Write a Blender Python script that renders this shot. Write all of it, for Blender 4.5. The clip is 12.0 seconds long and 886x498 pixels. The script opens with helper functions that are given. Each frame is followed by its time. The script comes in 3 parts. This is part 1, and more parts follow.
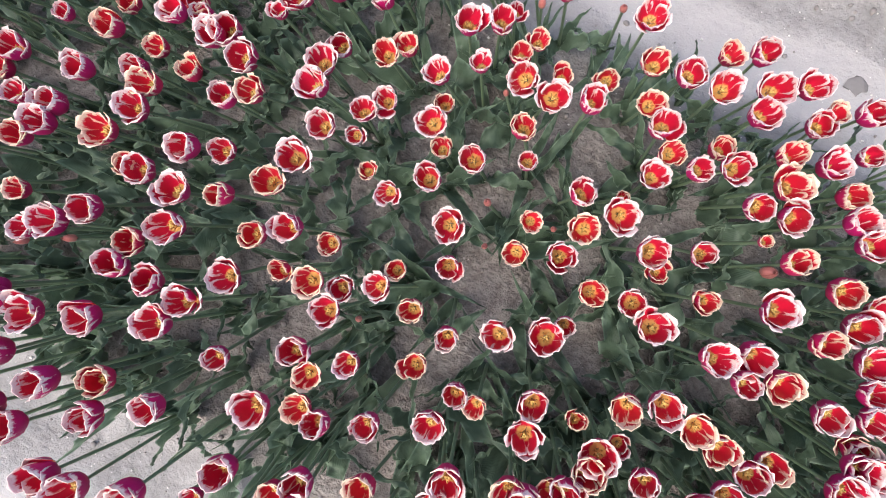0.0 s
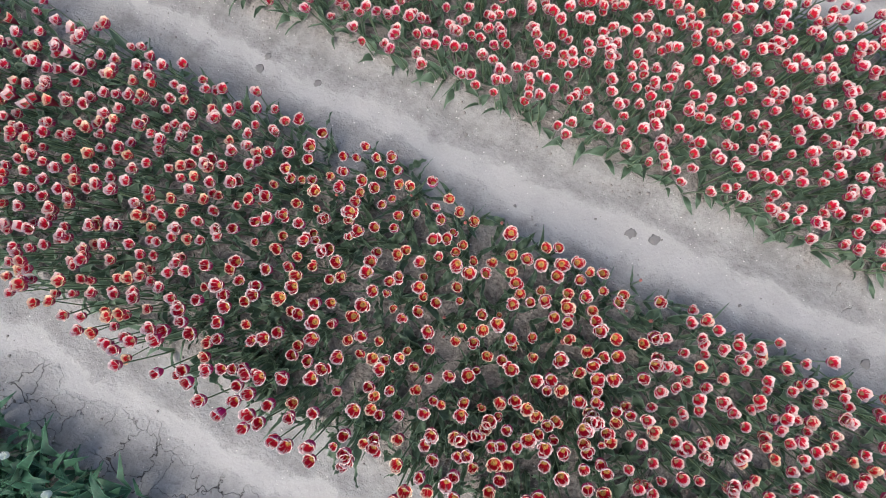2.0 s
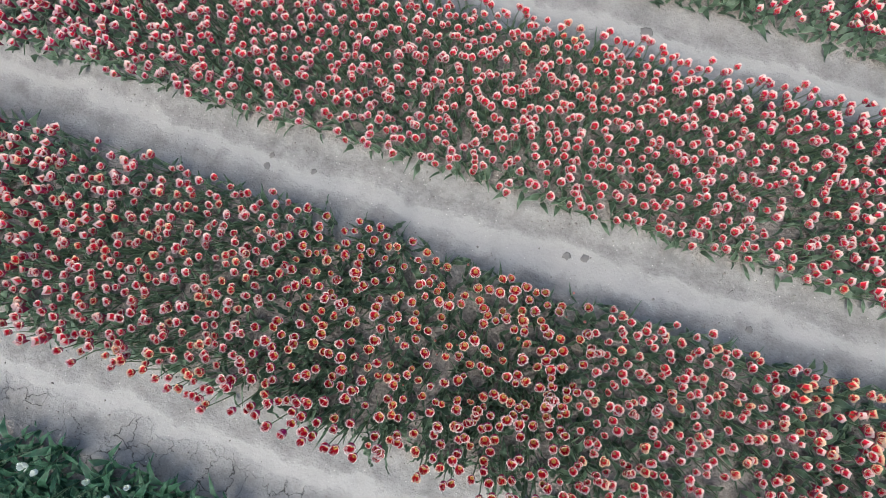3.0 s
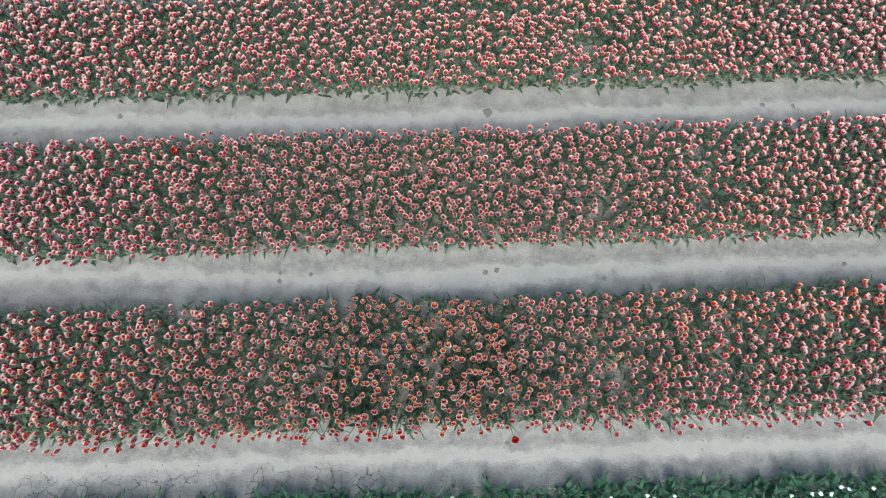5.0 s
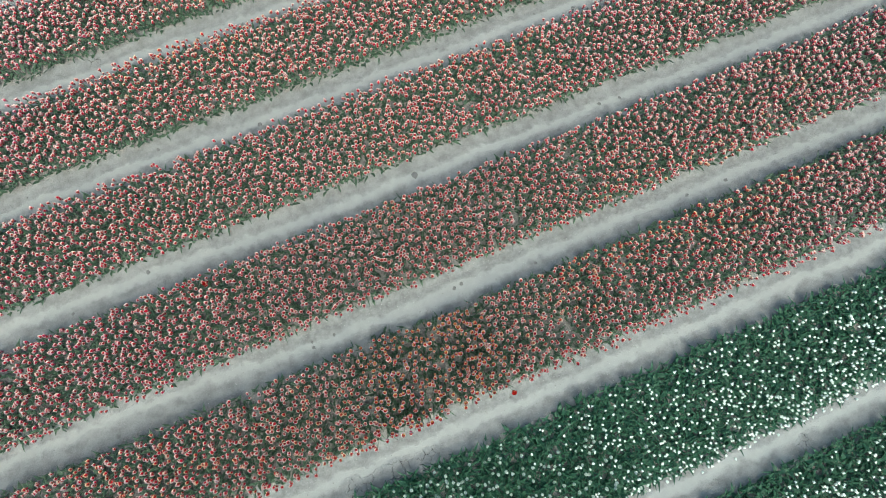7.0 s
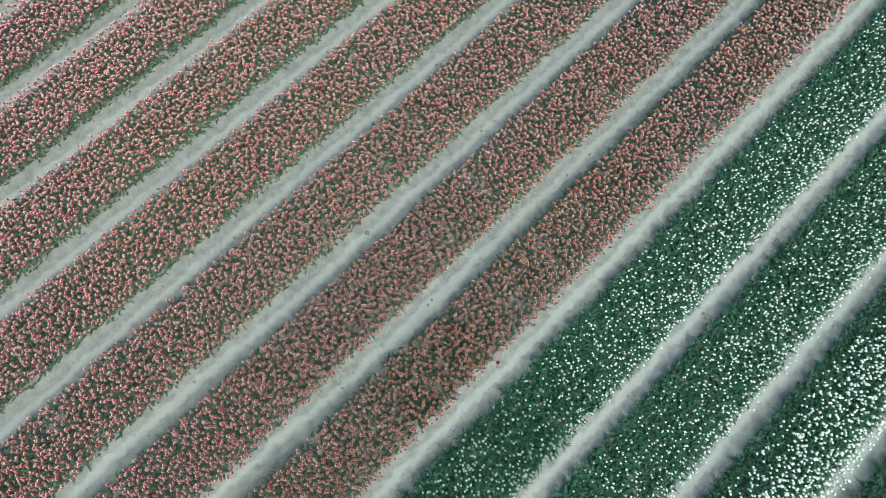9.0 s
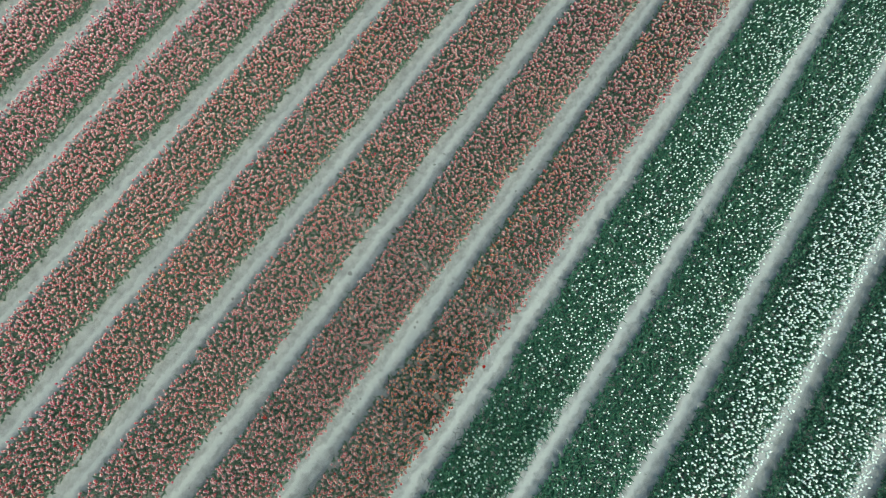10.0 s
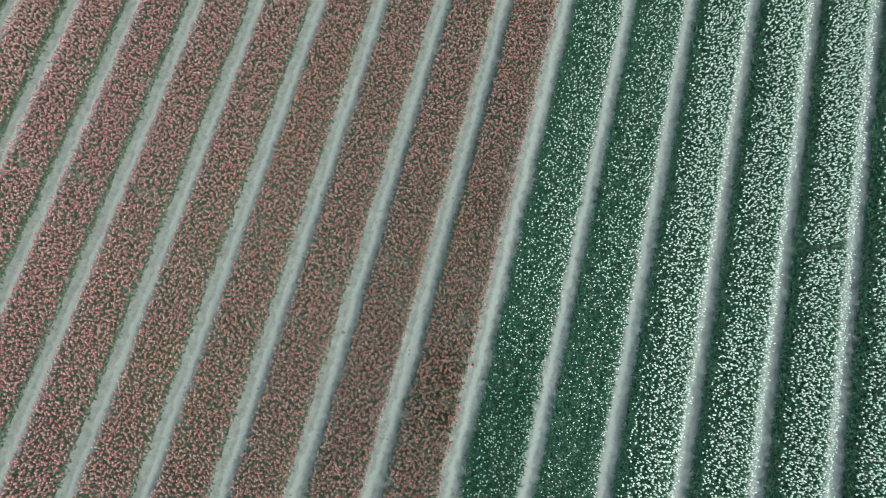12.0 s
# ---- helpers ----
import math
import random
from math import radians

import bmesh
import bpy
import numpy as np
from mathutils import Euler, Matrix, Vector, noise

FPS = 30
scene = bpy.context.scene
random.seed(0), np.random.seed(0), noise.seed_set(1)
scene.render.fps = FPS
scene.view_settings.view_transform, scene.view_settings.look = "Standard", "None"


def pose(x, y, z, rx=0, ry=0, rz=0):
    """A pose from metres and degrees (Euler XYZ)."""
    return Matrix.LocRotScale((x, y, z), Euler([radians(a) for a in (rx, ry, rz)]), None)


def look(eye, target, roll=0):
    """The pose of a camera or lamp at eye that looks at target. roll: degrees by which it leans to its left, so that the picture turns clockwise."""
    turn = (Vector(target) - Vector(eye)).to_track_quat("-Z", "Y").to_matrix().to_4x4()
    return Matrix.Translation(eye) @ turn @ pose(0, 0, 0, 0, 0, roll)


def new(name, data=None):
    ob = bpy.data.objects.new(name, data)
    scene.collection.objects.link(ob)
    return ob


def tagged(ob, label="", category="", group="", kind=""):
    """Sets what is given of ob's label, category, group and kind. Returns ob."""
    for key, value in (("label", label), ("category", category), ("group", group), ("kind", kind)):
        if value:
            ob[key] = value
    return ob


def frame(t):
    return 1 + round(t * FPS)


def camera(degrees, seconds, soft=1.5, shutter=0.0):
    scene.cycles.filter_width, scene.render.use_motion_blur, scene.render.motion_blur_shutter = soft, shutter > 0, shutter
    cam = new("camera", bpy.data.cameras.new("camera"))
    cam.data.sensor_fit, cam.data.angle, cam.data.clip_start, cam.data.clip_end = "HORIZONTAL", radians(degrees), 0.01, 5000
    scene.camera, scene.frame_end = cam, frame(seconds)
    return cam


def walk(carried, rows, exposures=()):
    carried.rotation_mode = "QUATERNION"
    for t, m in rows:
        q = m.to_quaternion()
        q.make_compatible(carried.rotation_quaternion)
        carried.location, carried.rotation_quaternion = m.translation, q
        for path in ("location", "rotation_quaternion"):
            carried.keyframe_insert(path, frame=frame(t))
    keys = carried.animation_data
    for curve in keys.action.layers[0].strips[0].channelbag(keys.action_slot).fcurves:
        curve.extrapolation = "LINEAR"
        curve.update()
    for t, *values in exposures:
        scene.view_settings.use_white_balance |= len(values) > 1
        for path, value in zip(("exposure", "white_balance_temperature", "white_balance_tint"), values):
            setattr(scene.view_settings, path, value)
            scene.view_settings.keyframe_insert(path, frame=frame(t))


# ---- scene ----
# ---------------------------------------------------------------- camera
cam = camera(76.83, 12.0, soft=1.1)
path = [
    (0, pose(0.087, -0.207, 1.062, 13.45, 0.00, 29.26)),
    (0.5, pose(0.067, -0.188, 1.260, 12.92, -0.57, 29.60)),
    (1, pose(0.063, -0.161, 1.573, 13.08, -0.53, 29.64)),
    (1.5, pose(0.097, -0.149, 1.902, 13.58, -0.13, 28.03)),
    (2, pose(0.118, -0.160, 2.259, 13.90, -0.02, 26.16)),
    (2.5, pose(0.129, -0.172, 2.621, 14.36, 0.04, 23.46)),
    (3, pose(0.147, -0.173, 3.011, 14.74, 0.30, 18.19)),
    (3.2, pose(0.158, -0.180, 3.163, 14.91, 0.38, 16.06)),
    (4.8, pose(0.150, -0.228, 4.598, 13.98, -0.05, 0.14)),
    (5, pose(0.139, -0.209, 4.783, 13.89, -0.10, -1.93)),
    (5.5, pose(0.134, -0.192, 5.233, 13.83, 0.04, -7.14)),
    (6, pose(0.109, -0.204, 5.680, 13.82, 0.05, -12.30)),
    (6.5, pose(0.041, -0.226, 6.130, 13.83, 0.05, -17.50)),
    (7, pose(-0.022, -0.249, 6.630, 13.80, -0.08, -22.58)),
    (7.2, pose(-0.027, -0.266, 6.835, 13.82, 0.02, -24.67)),
    (8.8, pose(-0.187, -0.338, 8.455, 14.04, -0.23, -41.82)),
    (9, pose(-0.184, -0.305, 8.674, 14.06, -0.22, -43.93)),
    (9.5, pose(-0.100, -0.286, 9.315, 13.94, -0.15, -49.03)),
    (10, pose(-0.003, -0.262, 9.904, 13.98, 0.00, -54.30)),
    (10.5, pose(0.081, -0.210, 10.440, 13.90, 0.09, -59.62)),
    (11, pose(0.102, -0.238, 11.018, 13.86, 0.16, -64.78)),
    (11.5, pose(0.118, -0.223, 11.638, 13.81, 0.16, -70.13)),
    (12, pose(0.151, -0.172, 12.293, 13.60, 0.27, -75.41)),
]
walk(cam, path, [(0, 0.66, 6550, 13), (1.5, 0.34, 6500, 10), (3, 0.20, 6450, 4), (5, 0.16, 6420, -4), (8, 0.15, 6320, -15), (12, -0.05, 6230, -22)])

# ---------------------------------------------------------------- light: hazy sun over the white beds, soft sky
world = bpy.data.worlds.new("sky")
world.use_nodes = True
scene.world = world
wn = world.node_tree
sky = wn.nodes.new("ShaderNodeTexSky")
sky.sky_type = "NISHITA"
sky.sun_disc = False
SUN_EL, SUN_AZ = radians(52), radians(188)
sky.sun_elevation, sky.sun_rotation = SUN_EL, SUN_AZ
sky.air_density, sky.dust_density, sky.ozone_density = 1.0, 4.0, 1.0
wn.links.new(sky.outputs[0], wn.nodes["Background"].inputs[0])
wn.nodes["Background"].inputs[1].default_value = 0.222

sun_data = bpy.data.lights.new("sun", "SUN")
sun_data.energy, sun_data.angle, sun_data.color = 1.2, radians(38), (1.0, 0.97, 0.93)
sun = new("sun", sun_data)
toward = Vector((math.sin(SUN_AZ) * math.cos(SUN_EL), math.cos(SUN_AZ) * math.cos(SUN_EL), math.sin(SUN_EL)))
sun.matrix_world = look(toward * 40, (0, 0, 0))

# ---------------------------------------------------------------- material helpers
PITCH = 1.5        # distance from bed to bed
X0, X1 = -6.8, 14.0  # planted length
BED_LOW, BED_HIGH = -7, 10


class Nodes:
    """Short way to write a node material."""

    def __init__(self, name):
        self.mat = bpy.data.materials.new(name)
        self.mat.use_nodes = True
        self.tree = self.mat.node_tree
        self.bsdf = self.tree.nodes["Principled BSDF"]

    def put(self, socket, value):
        if isinstance(value, bpy.types.NodeSocket):
            self.tree.links.new(value, socket)
        elif value is not None:
            if isinstance(value, tuple) and len(value) == 3 and socket.type == "RGBA":
                value = (*value, 1)
            socket.default_value = value

    def math(self, op, a, b=None, c=None, clamp=False):
        n = self.tree.nodes.new("ShaderNodeMath")
        n.operation, n.use_clamp = op, clamp
        for s, v in zip(n.inputs, (a, b, c)):
            self.put(s, v)
        return n.outputs[0]

    def step(self, a, low, high):
        n = self.tree.nodes.new("ShaderNodeMapRange")
        n.interpolation_type = "SMOOTHSTEP"
        for s, v in zip(n.inputs, (a, low, high, 0.0, 1.0)):
            self.put(s, v)
        return n.outputs[0]

    def mix(self, f, a, b, mode="MIX"):
        n = self.tree.nodes.new("ShaderNodeMix")
        n.data_type, n.blend_type = "RGBA", mode
        self.put(n.inputs[0], f)
        self.put(n.inputs[6], a)
        self.put(n.inputs[7], b)
        return n.outputs[2]

    def noise(self, scale, detail=3.0, vector=None, rough=0.55):
        n = self.tree.nodes.new("ShaderNodeTexNoise")
        n.inputs["Scale"].default_value, n.inputs["Detail"].default_value, n.inputs["Roughness"].default_value = scale, detail, rough
        if vector is not None:
            self.put(n.inputs["Vector"], vector)
        return n.outputs[0]

    def place(self):
        g = self.tree.nodes.new("ShaderNodeNewGeometry")
        return g.outputs["Position"]

    def axes(self, vector):
        s = self.tree.nodes.new("ShaderNodeSeparateXYZ")
        self.put(s.inputs[0], vector)
        return s.outputs

    def uv(self):
        n = self.tree.nodes.new("ShaderNodeUVMap")
        n.uv_map = "uv"
        return self.axes(n.outputs[0])

    def attr(self, name):
        n = self.tree.nodes.new("ShaderNodeAttribute")
        n.attribute_name = name
        return n.outputs["Fac"]

    def bump(self, height, strength, distance):
        n = self.tree.nodes.new("ShaderNodeBump")
        n.inputs["Strength"].default_value, n.inputs["Distance"].default_value = strength, distance
        self.put(n.inputs["Height"], height)
        self.put(self.bsdf.inputs["Normal"], n.outputs[0])

    def finish(self, colour, rough, translucent=0.0, specular=0.5):
        self.put(self.bsdf.inputs["Base Color"], colour)
        self.put(self.bsdf.inputs["Roughness"], rough)
        self.put(self.bsdf.inputs["Specular IOR Level"], specular)
        if translucent:
            t = self.tree.nodes.new("ShaderNodeBsdfTranslucent")
            self.put(t.inputs[0], colour)
            m = self.tree.nodes.new("ShaderNodeMixShader")
            m.inputs[0].default_value = translucent
            self.tree.links.new(self.bsdf.outputs[0], m.inputs[1])
            self.tree.links.new(t.outputs[0], m.inputs[2])
            self.tree.links.new(m.outputs[0], self.tree.nodes["Material Output"].inputs[0])
        return self.mat


def petal_material(name, heart, flame, throat, width):
    """A petal: red heart, pale ragged margin (yellow-orange where tint is high), yellow throat at its foot."""
    n = Nodes(name)
    u, v, _ = n.uv()
    tint = n.attr("tint")
    place = n.place()
    wob = n.math("SUBTRACT", n.noise(130, 2, place), 0.5)
    chance = n.tree.nodes.new("ShaderNodeObjectInfo").outputs["Random"]
    along = n.tree.nodes.new("ShaderNodeCombineXYZ")
    n.put(along.inputs[0], n.math("MULTIPLY", u, 9.0))
    n.put(along.inputs[1], n.math("MULTIPLY", v, 1.5))
    n.put(along.inputs[2], n.math("ADD", n.math("MULTIPLY", chance, 31.0), n.math("MULTIPLY", tint, 17.0)))
    flare = n.math("SUBTRACT", n.noise(1.0, 3, along.outputs[0], 0.7), 0.5)
    across = n.math("ABSOLUTE", n.math("MULTIPLY_ADD", u, 2.0, -1.0))
    side = n.math("MULTIPLY", across, n.math("MULTIPLY_ADD", v, 0.44, 0.57))
    edge = n.math("MAXIMUM", side, n.math("MULTIPLY_ADD", v, 1.1, -0.1))
    edge = n.math("ADD", edge, n.math("MULTIPLY", wob, 0.14))
    edge = n.math("ADD", edge, n.math("MULTIPLY", flare, 0.62))
    margin = n.step(edge, 1.0 - width - 0.05, 1.0 - width + 0.06)
    feather = n.step(n.noise(230, 2, place), 0.48, 0.68)
    margin = n.math("MULTIPLY", margin, n.math("SUBTRACT", 1.0, n.math("MULTIPLY", feather, 0.22)))
    pink = n.math("SUBTRACT", 1.0, n.step(tint, -0.55, 0.08))
    pale = n.mix(n.step(tint, 0.40, 0.70), (0.82, 0.69, 0.665), (0.87, 0.70, 0.39))
    pale = n.mix(n.math("MULTIPLY", n.step(n.noise(40, 2, place), 0.4, 0.7), 0.45), pale, (0.92, 0.66, 0.54))
    pale = n.mix(n.math("MULTIPLY", pink, 0.5), pale, (0.86, 0.52, 0.62))
    red = n.mix(n.noise(90, 3, place), heart, tuple(0.68 * c for c in heart))
    red = n.mix(n.math("MULTIPLY", n.noise(17, 1, place), 0.5), red, (heart[0] * 0.8, heart[1], heart[2] * 2.5))
    red = n.mix(n.math("MULTIPLY", n.step(tint, 0.42, 0.75), 0.6), red, (0.66, 0.024, 0.015))
    red = n.mix(n.math("MULTIPLY", pink, 0.7), red, (0.50, 0.012, 0.12))
    col = n.mix(margin, red, pale)
    rib = n.math("MULTIPLY", n.math("SUBTRACT", 1.0, n.step(n.math("ADD", across, wob), 0.06, 0.3)), n.step(v, 0.25, 0.6))
    col = n.mix(n.math("MULTIPLY", rib, flame), col, pale)
    foot = n.math("SUBTRACT", 1.0, n.step(n.math("ADD", v, n.math("MULTIPLY", wob, 0.2)), throat * 0.55, throat))
    col = n.mix(foot, col, (0.72, 0.47, 0.15))
    n.bump(n.noise(400, 2, place), 0.15, 0.001)
    return n.finish(col, 0.42, 0.22, 0.35)


petal_in = petal_material("petal_inside", (0.72, 0.010, 0.036), 0.0, 0.22, 0.31)
petal_out = petal_material("petal_outside", (0.64, 0.012, 0.105), 0.0, 0.06, 0.25)


def scarlet_material():
    n = Nodes("petal_scarlet")
    col = n.mix(n.noise(90, 3, n.place()), (0.62, 0.008, 0.01), (0.40, 0.004, 0.008))
    return n.finish(col, 0.4, 0.2, 0.35)


def white_petal_material():
    n = Nodes("petal_white")
    _, v, _ = n.uv()
    col = n.mix(n.math("SUBTRACT", 1.0, n.step(v, 0.05, 0.5)), (0.87, 0.90, 0.86), (0.58, 0.71, 0.50))
    col = n.mix(n.math("MULTIPLY", n.noise(60, 3, n.place()), 0.25), col, (0.74, 0.81, 0.72))
    col = n.mix(n.math("MULTIPLY", n.step(n.attr("tint"), 0.3, 1.0), 0.5), col, (0.34, 0.50, 0.33))
    return n.finish(col, 0.45, 0.2, 0.35)


def leaf_material(name, deep, light, bloom):
    n = Nodes(name)
    u, v, _ = n.uv()
    place = n.place()
    tint = n.attr("tint")
    streak = n.noise(35, 4, place)
    col = n.mix(n.step(streak, 0.3, 0.72), deep, light)
    col = n.mix(n.math("MULTIPLY", n.noise(9, 2, place), 0.55), col, bloom)
    rim = n.step(n.math("ABSOLUTE", n.math("MULTIPLY_ADD", u, 2.0, -1.0)), 0.78, 1.0)
    col = n.mix(n.math("MULTIPLY", rim, 0.7), col, tuple(2.1 * c for c in bloom))
    col = n.mix(n.math("MULTIPLY", n.step(tint, 0.86, 1.0), 0.35), col, (0.16, 0.17, 0.05))
    vein = n.math("ABSOLUTE", n.math("SINE", n.math("MULTIPLY", u, 44.0)))
    n.bump(n.math("ADD", n.math("MULTIPLY", vein, 0.5), n.noise(60, 2, place)), 0.25, 0.002)
    return n.finish(col, 0.48, 0.20, 0.4)


def plain_material(name, a, b, scale, rough):
    n = Nodes(name)
    return n.finish(n.mix(n.noise(scale, 3, n.place()), a, b), rough)


scarlet = scarlet_material()
white_petal = white_petal_material()
leaf_red = leaf_material("leaf", (0.048, 0.088, 0.050), (0.102, 0.168, 0.104), (0.150, 0.214, 0.154))
leaf_white = leaf_material("leaf_bluish", (0.010, 0.042, 0.022), (0.040, 0.124, 0.068), (0.064, 0.158, 0.098))
stem_green = plain_material("stem", (0.13, 0.20, 0.11), (0.19, 0.27, 0.16), 40, 0.5)
pollen = plain_material("anther", (0.34, 0.21, 0.05), (0.56, 0.40, 0.12), 300, 0.8)
# stamens of the sown plants, darkened by the deep cup's shade put into the colour
shaded_stamens = plain_material("shaded_stamens", (0.08, 0.025, 0.02), (0.26, 0.14, 0.06), 220, 0.7)
pistil_yellow = plain_material("pistil", (0.50, 0.36, 0.09), (0.58, 0.45, 0.15), 300, 0.6)
bud_pink = plain_material("bud", (0.52, 0.10, 0.10), (0.62, 0.30, 0.24), 120, 0.5)


def soil_material():
    """Tilled clay: dark crumbs in the beds, a pale trodden track in each furrow, drying cracks and bright shell grit."""
    n = Nodes("soil")
    place = n.place()
    x, y, _ = n.axes(place)
    sway = n.math("MULTIPLY", n.math("SUBTRACT", n.noise(1.7, 3, place), 0.5), 0.16)
    fray = n.math("MULTIPLY", n.math("SUBTRACT", n.noise(11, 4, place), 0.5), 0.15)
    cloud = n.math("MULTIPLY", n.math("SUBTRACT", n.noise(4.6, 3, place, 0.5), 0.5), 0.14)
    s = n.math("ADD", n.math("ADD", n.math("ADD", y, sway), fray), cloud)
    west = n.math("SUBTRACT", 1.0, n.step(x, -2.9, -0.9))
    for low, high, by in ((0.3, 1.15, -0.11), (1.8, 2.65, -0.07)):
        band = n.math("MULTIPLY", n.step(y, low, low + 0.1), n.math("SUBTRACT", 1.0, n.step(y, high, high + 0.1)))
        s = n.math("MULTIPLY_ADD", n.math("MULTIPLY", west, band), by, s)
    s = n.math("FLOORED_MODULO", s, PITCH)
    worn = n.math("MULTIPLY", n.step(x, -0.6, 0.1), n.math("SUBTRACT", 1.0, n.step(x, 0.8, 1.6)))
    worn = n.math("MULTIPLY", worn, n.math("MULTIPLY", n.step(y, 0.3, 0.4), n.math("SUBTRACT", 1.0, n.step(y, 1.0, 1.1))))
    rise = n.step(n.math("MULTIPLY_ADD", worn, 0.07, s), 0.63, 0.72)
    fall = n.math("SUBTRACT", 1.0, n.step(s, 0.76, 0.845))
    track = n.math("MULTIPLY", rise, fall)
    shoulder = n.math("MULTIPLY", n.step(s, 0.43, 0.53), n.math("SUBTRACT", 1.0, n.step(s, 0.94, 1.07)))
    crumbs = n.noise(55, 6, place, 0.65)
    col = n.mix(n.step(crumbs, 0.3, 0.72), (0.225, 0.204, 0.189), (0.405, 0.374, 0.348))
    blotch = n.math("ADD", n.math("MULTIPLY", crumbs, 0.35), n.math("MULTIPLY", n.noise(6, 4, place), 0.65))
    # darker furrow side: soft shade on each bed's +y edge tinted into the soil
    side = n.mix(n.step(blotch, 0.36, 0.62), (0.218, 0.214, 0.209), (0.322, 0.317, 0.310))
    mottle = n.math("ADD", n.math("MULTIPLY", blotch, 0.6), n.math("MULTIPLY", n.noise(17, 4, place), 0.4))
    pale = n.mix(n.step(mottle, 0.34, 0.66), (0.208, 0.205, 0.200), (0.350, 0.346, 0.338))
    # beyond y 1.2 the shade of overhanging plants is mixed into the shoulder
    pale = n.mix(n.math("MULTIPLY", n.step(y, 1.2, 1.6), 0.45), pale, side)
    side = n.mix(n.step(s, 0.76, 0.88), side, pale)
    dust = n.mix(n.noise(9, 5, place), (0.335, 0.329, 0.319), (0.455, 0.448, 0.434))
    col = n.mix(shoulder, col, side)
    col = n.mix(track, col, dust)
    vor = n.tree.nodes.new("ShaderNodeTexVoronoi")
    vor.feature = "DISTANCE_TO_EDGE"
    vor.inputs["Scale"].default_value = 9.0
    bent = n.tree.nodes.new("ShaderNodeVectorMath")
    bent.operation = "MULTIPLY_ADD"
    jig = n.tree.nodes.new("ShaderNodeTexNoise")
    jig.inputs["Scale"].default_value = 24.0
    n.put(jig.inputs["Vector"], place)
    n.put(bent.inputs[0], jig.outputs[1])
    bent.inputs[1].default_value = (0.07, 0.07, 0.0)
    n.put(bent.inputs[2], place)
    n.put(vor.inputs["Vector"], bent.outputs[0])
    dry = n.math("MULTIPLY", n.step(y, -1.2, -1.0), n.math("SUBTRACT", 1.0, n.step(y, -0.80, -0.68)))
    dry = n.math("MULTIPLY", dry, n.math("SUBTRACT", 1.0, n.step(x, -0.3, 0.6)))
    crack = n.math("SUBTRACT", 1.0, n.step(vor.outputs["Distance"], 0.003, 0.013))
    crack = n.math("MULTIPLY", crack, n.math("MULTIPLY", n.step(n.math("ADD", n.noise(1.6, 2, place), n.math("MULTIPLY", dry, 0.25)), 0.66, 0.73), n.math("SUBTRACT", 1.0, track)))
    col = n.mix(n.math("MULTIPLY", crack, 0.8), col, (0.035, 0.03, 0.027))
    grit = n.step(n.noise(170, 1, place), 0.75, 0.785)
    col = n.mix(n.math("MULTIPLY", grit, 0.6), col, (0.62, 0.61, 0.58))
    height = n.math("ADD", n.math("MULTIPLY", crumbs, n.math("SUBTRACT", 1.0, n.math("MULTIPLY", n.math("MAXIMUM", track, n.math("MULTIPLY", shoulder, 0.7)), 0.8))), n.math("MULTIPLY", crack, -0.8))
    n.bump(height, 1.0, 0.02)
    return n.finish(col, 0.95, 0.0, 0.15)


soil = soil_material()
clod_soil = plain_material("clod", (0.17, 0.16, 0.15), (0.32, 0.30, 0.285), 60, 0.95)
shell = plain_material("shell_grit", (0.55, 0.54, 0.50), (0.70, 0.69, 0.66), 80, 0.7)

# ---------------------------------------------------------------- ground: one sheet, beds raised a little, furrows between


def ground_height(x, y):
    s = (y + 0.05 * noise.noise((x * 0.9, y * 0.4, 3.1))) % PITCH
    s = min(s, PITCH - s)                       # 0 in mid bed, 0.75 in mid furrow
    t = min(max((s - 0.46) / 0.16, 0.0), 1.0)
    z = 0.035 * (1 - t * t * (3 - 2 * t))
    rough = 1.0 - 0.6 * (s > 0.64)
    z += rough * (0.012 * noise.noise((x * 9, y * 9, 0.0)) + 0.008 * noise.noise((x * 27, y * 27, 5.0))) + 0.012 * noise.noise((x * 1.3, y * 1.3, 9.0))
    return z


def lines(fine0, fine1, fine, mid0, mid1, mid, far):
    a = list(np.arange(fine0, fine1, fine))
    a += list(np.arange(fine1, mid1 + 1e-6, mid)) + list(np.arange(fine0 - mid, mid0 - 1e-6, -mid))
    out = far
    return sorted(a + [mid0 - f for f in out] + [mid1 + f for f in out])


def build_ground():
    far = [1, 3, 7, 15, 30, 70, 160, 400, 900]
    xs = lines(-2.4, 3.2, 0.036, X0 - 1, X1 + 1, 0.2, far)
    ys = lines(-1.4, 2.2, 0.024, BED_LOW * PITCH - 1, BED_HIGH * PITCH + 1, 0.075, far)
    co = [(x, y, ground_height(x, y)) for y in ys for x in xs]
    w = len(xs)
    idx = np.arange(len(ys) * w).reshape(len(ys), w)
    quads = np.stack([idx[:-1, :-1], idx[:-1, 1:], idx[1:, 1:], idx[1:, :-1]], -1).reshape(-1, 4)
    me = bpy.data.meshes.new("ground")
    me.from_pydata(co, [], quads.tolist())
    me.polygons.foreach_set("use_smooth", np.ones(len(quads), bool))
    me.materials.append(soil)
    return tagged(new("ground", me), "grey clay soil of raised flower beds and pale trodden furrows", "ground", kind="structure")


build_ground()

# ---------------------------------------------------------------- shapes of a plant, as small vertex tables
W_V = (0, 0.25, 0.5, 0.75, 0.9, 1.0)
W_W = (0.40, 0.80, 1.0, 0.99, 0.83, 0.36)
R_V = (0, 0.12, 0.3, 0.55, 0.8, 1.0)
R_R = (0.14, 0.47, 0.77, 0.95, 1.00, 1.03)
Z_Z = (0.0, 0.03, 0.21, 0.58, 0.89, 1.0)


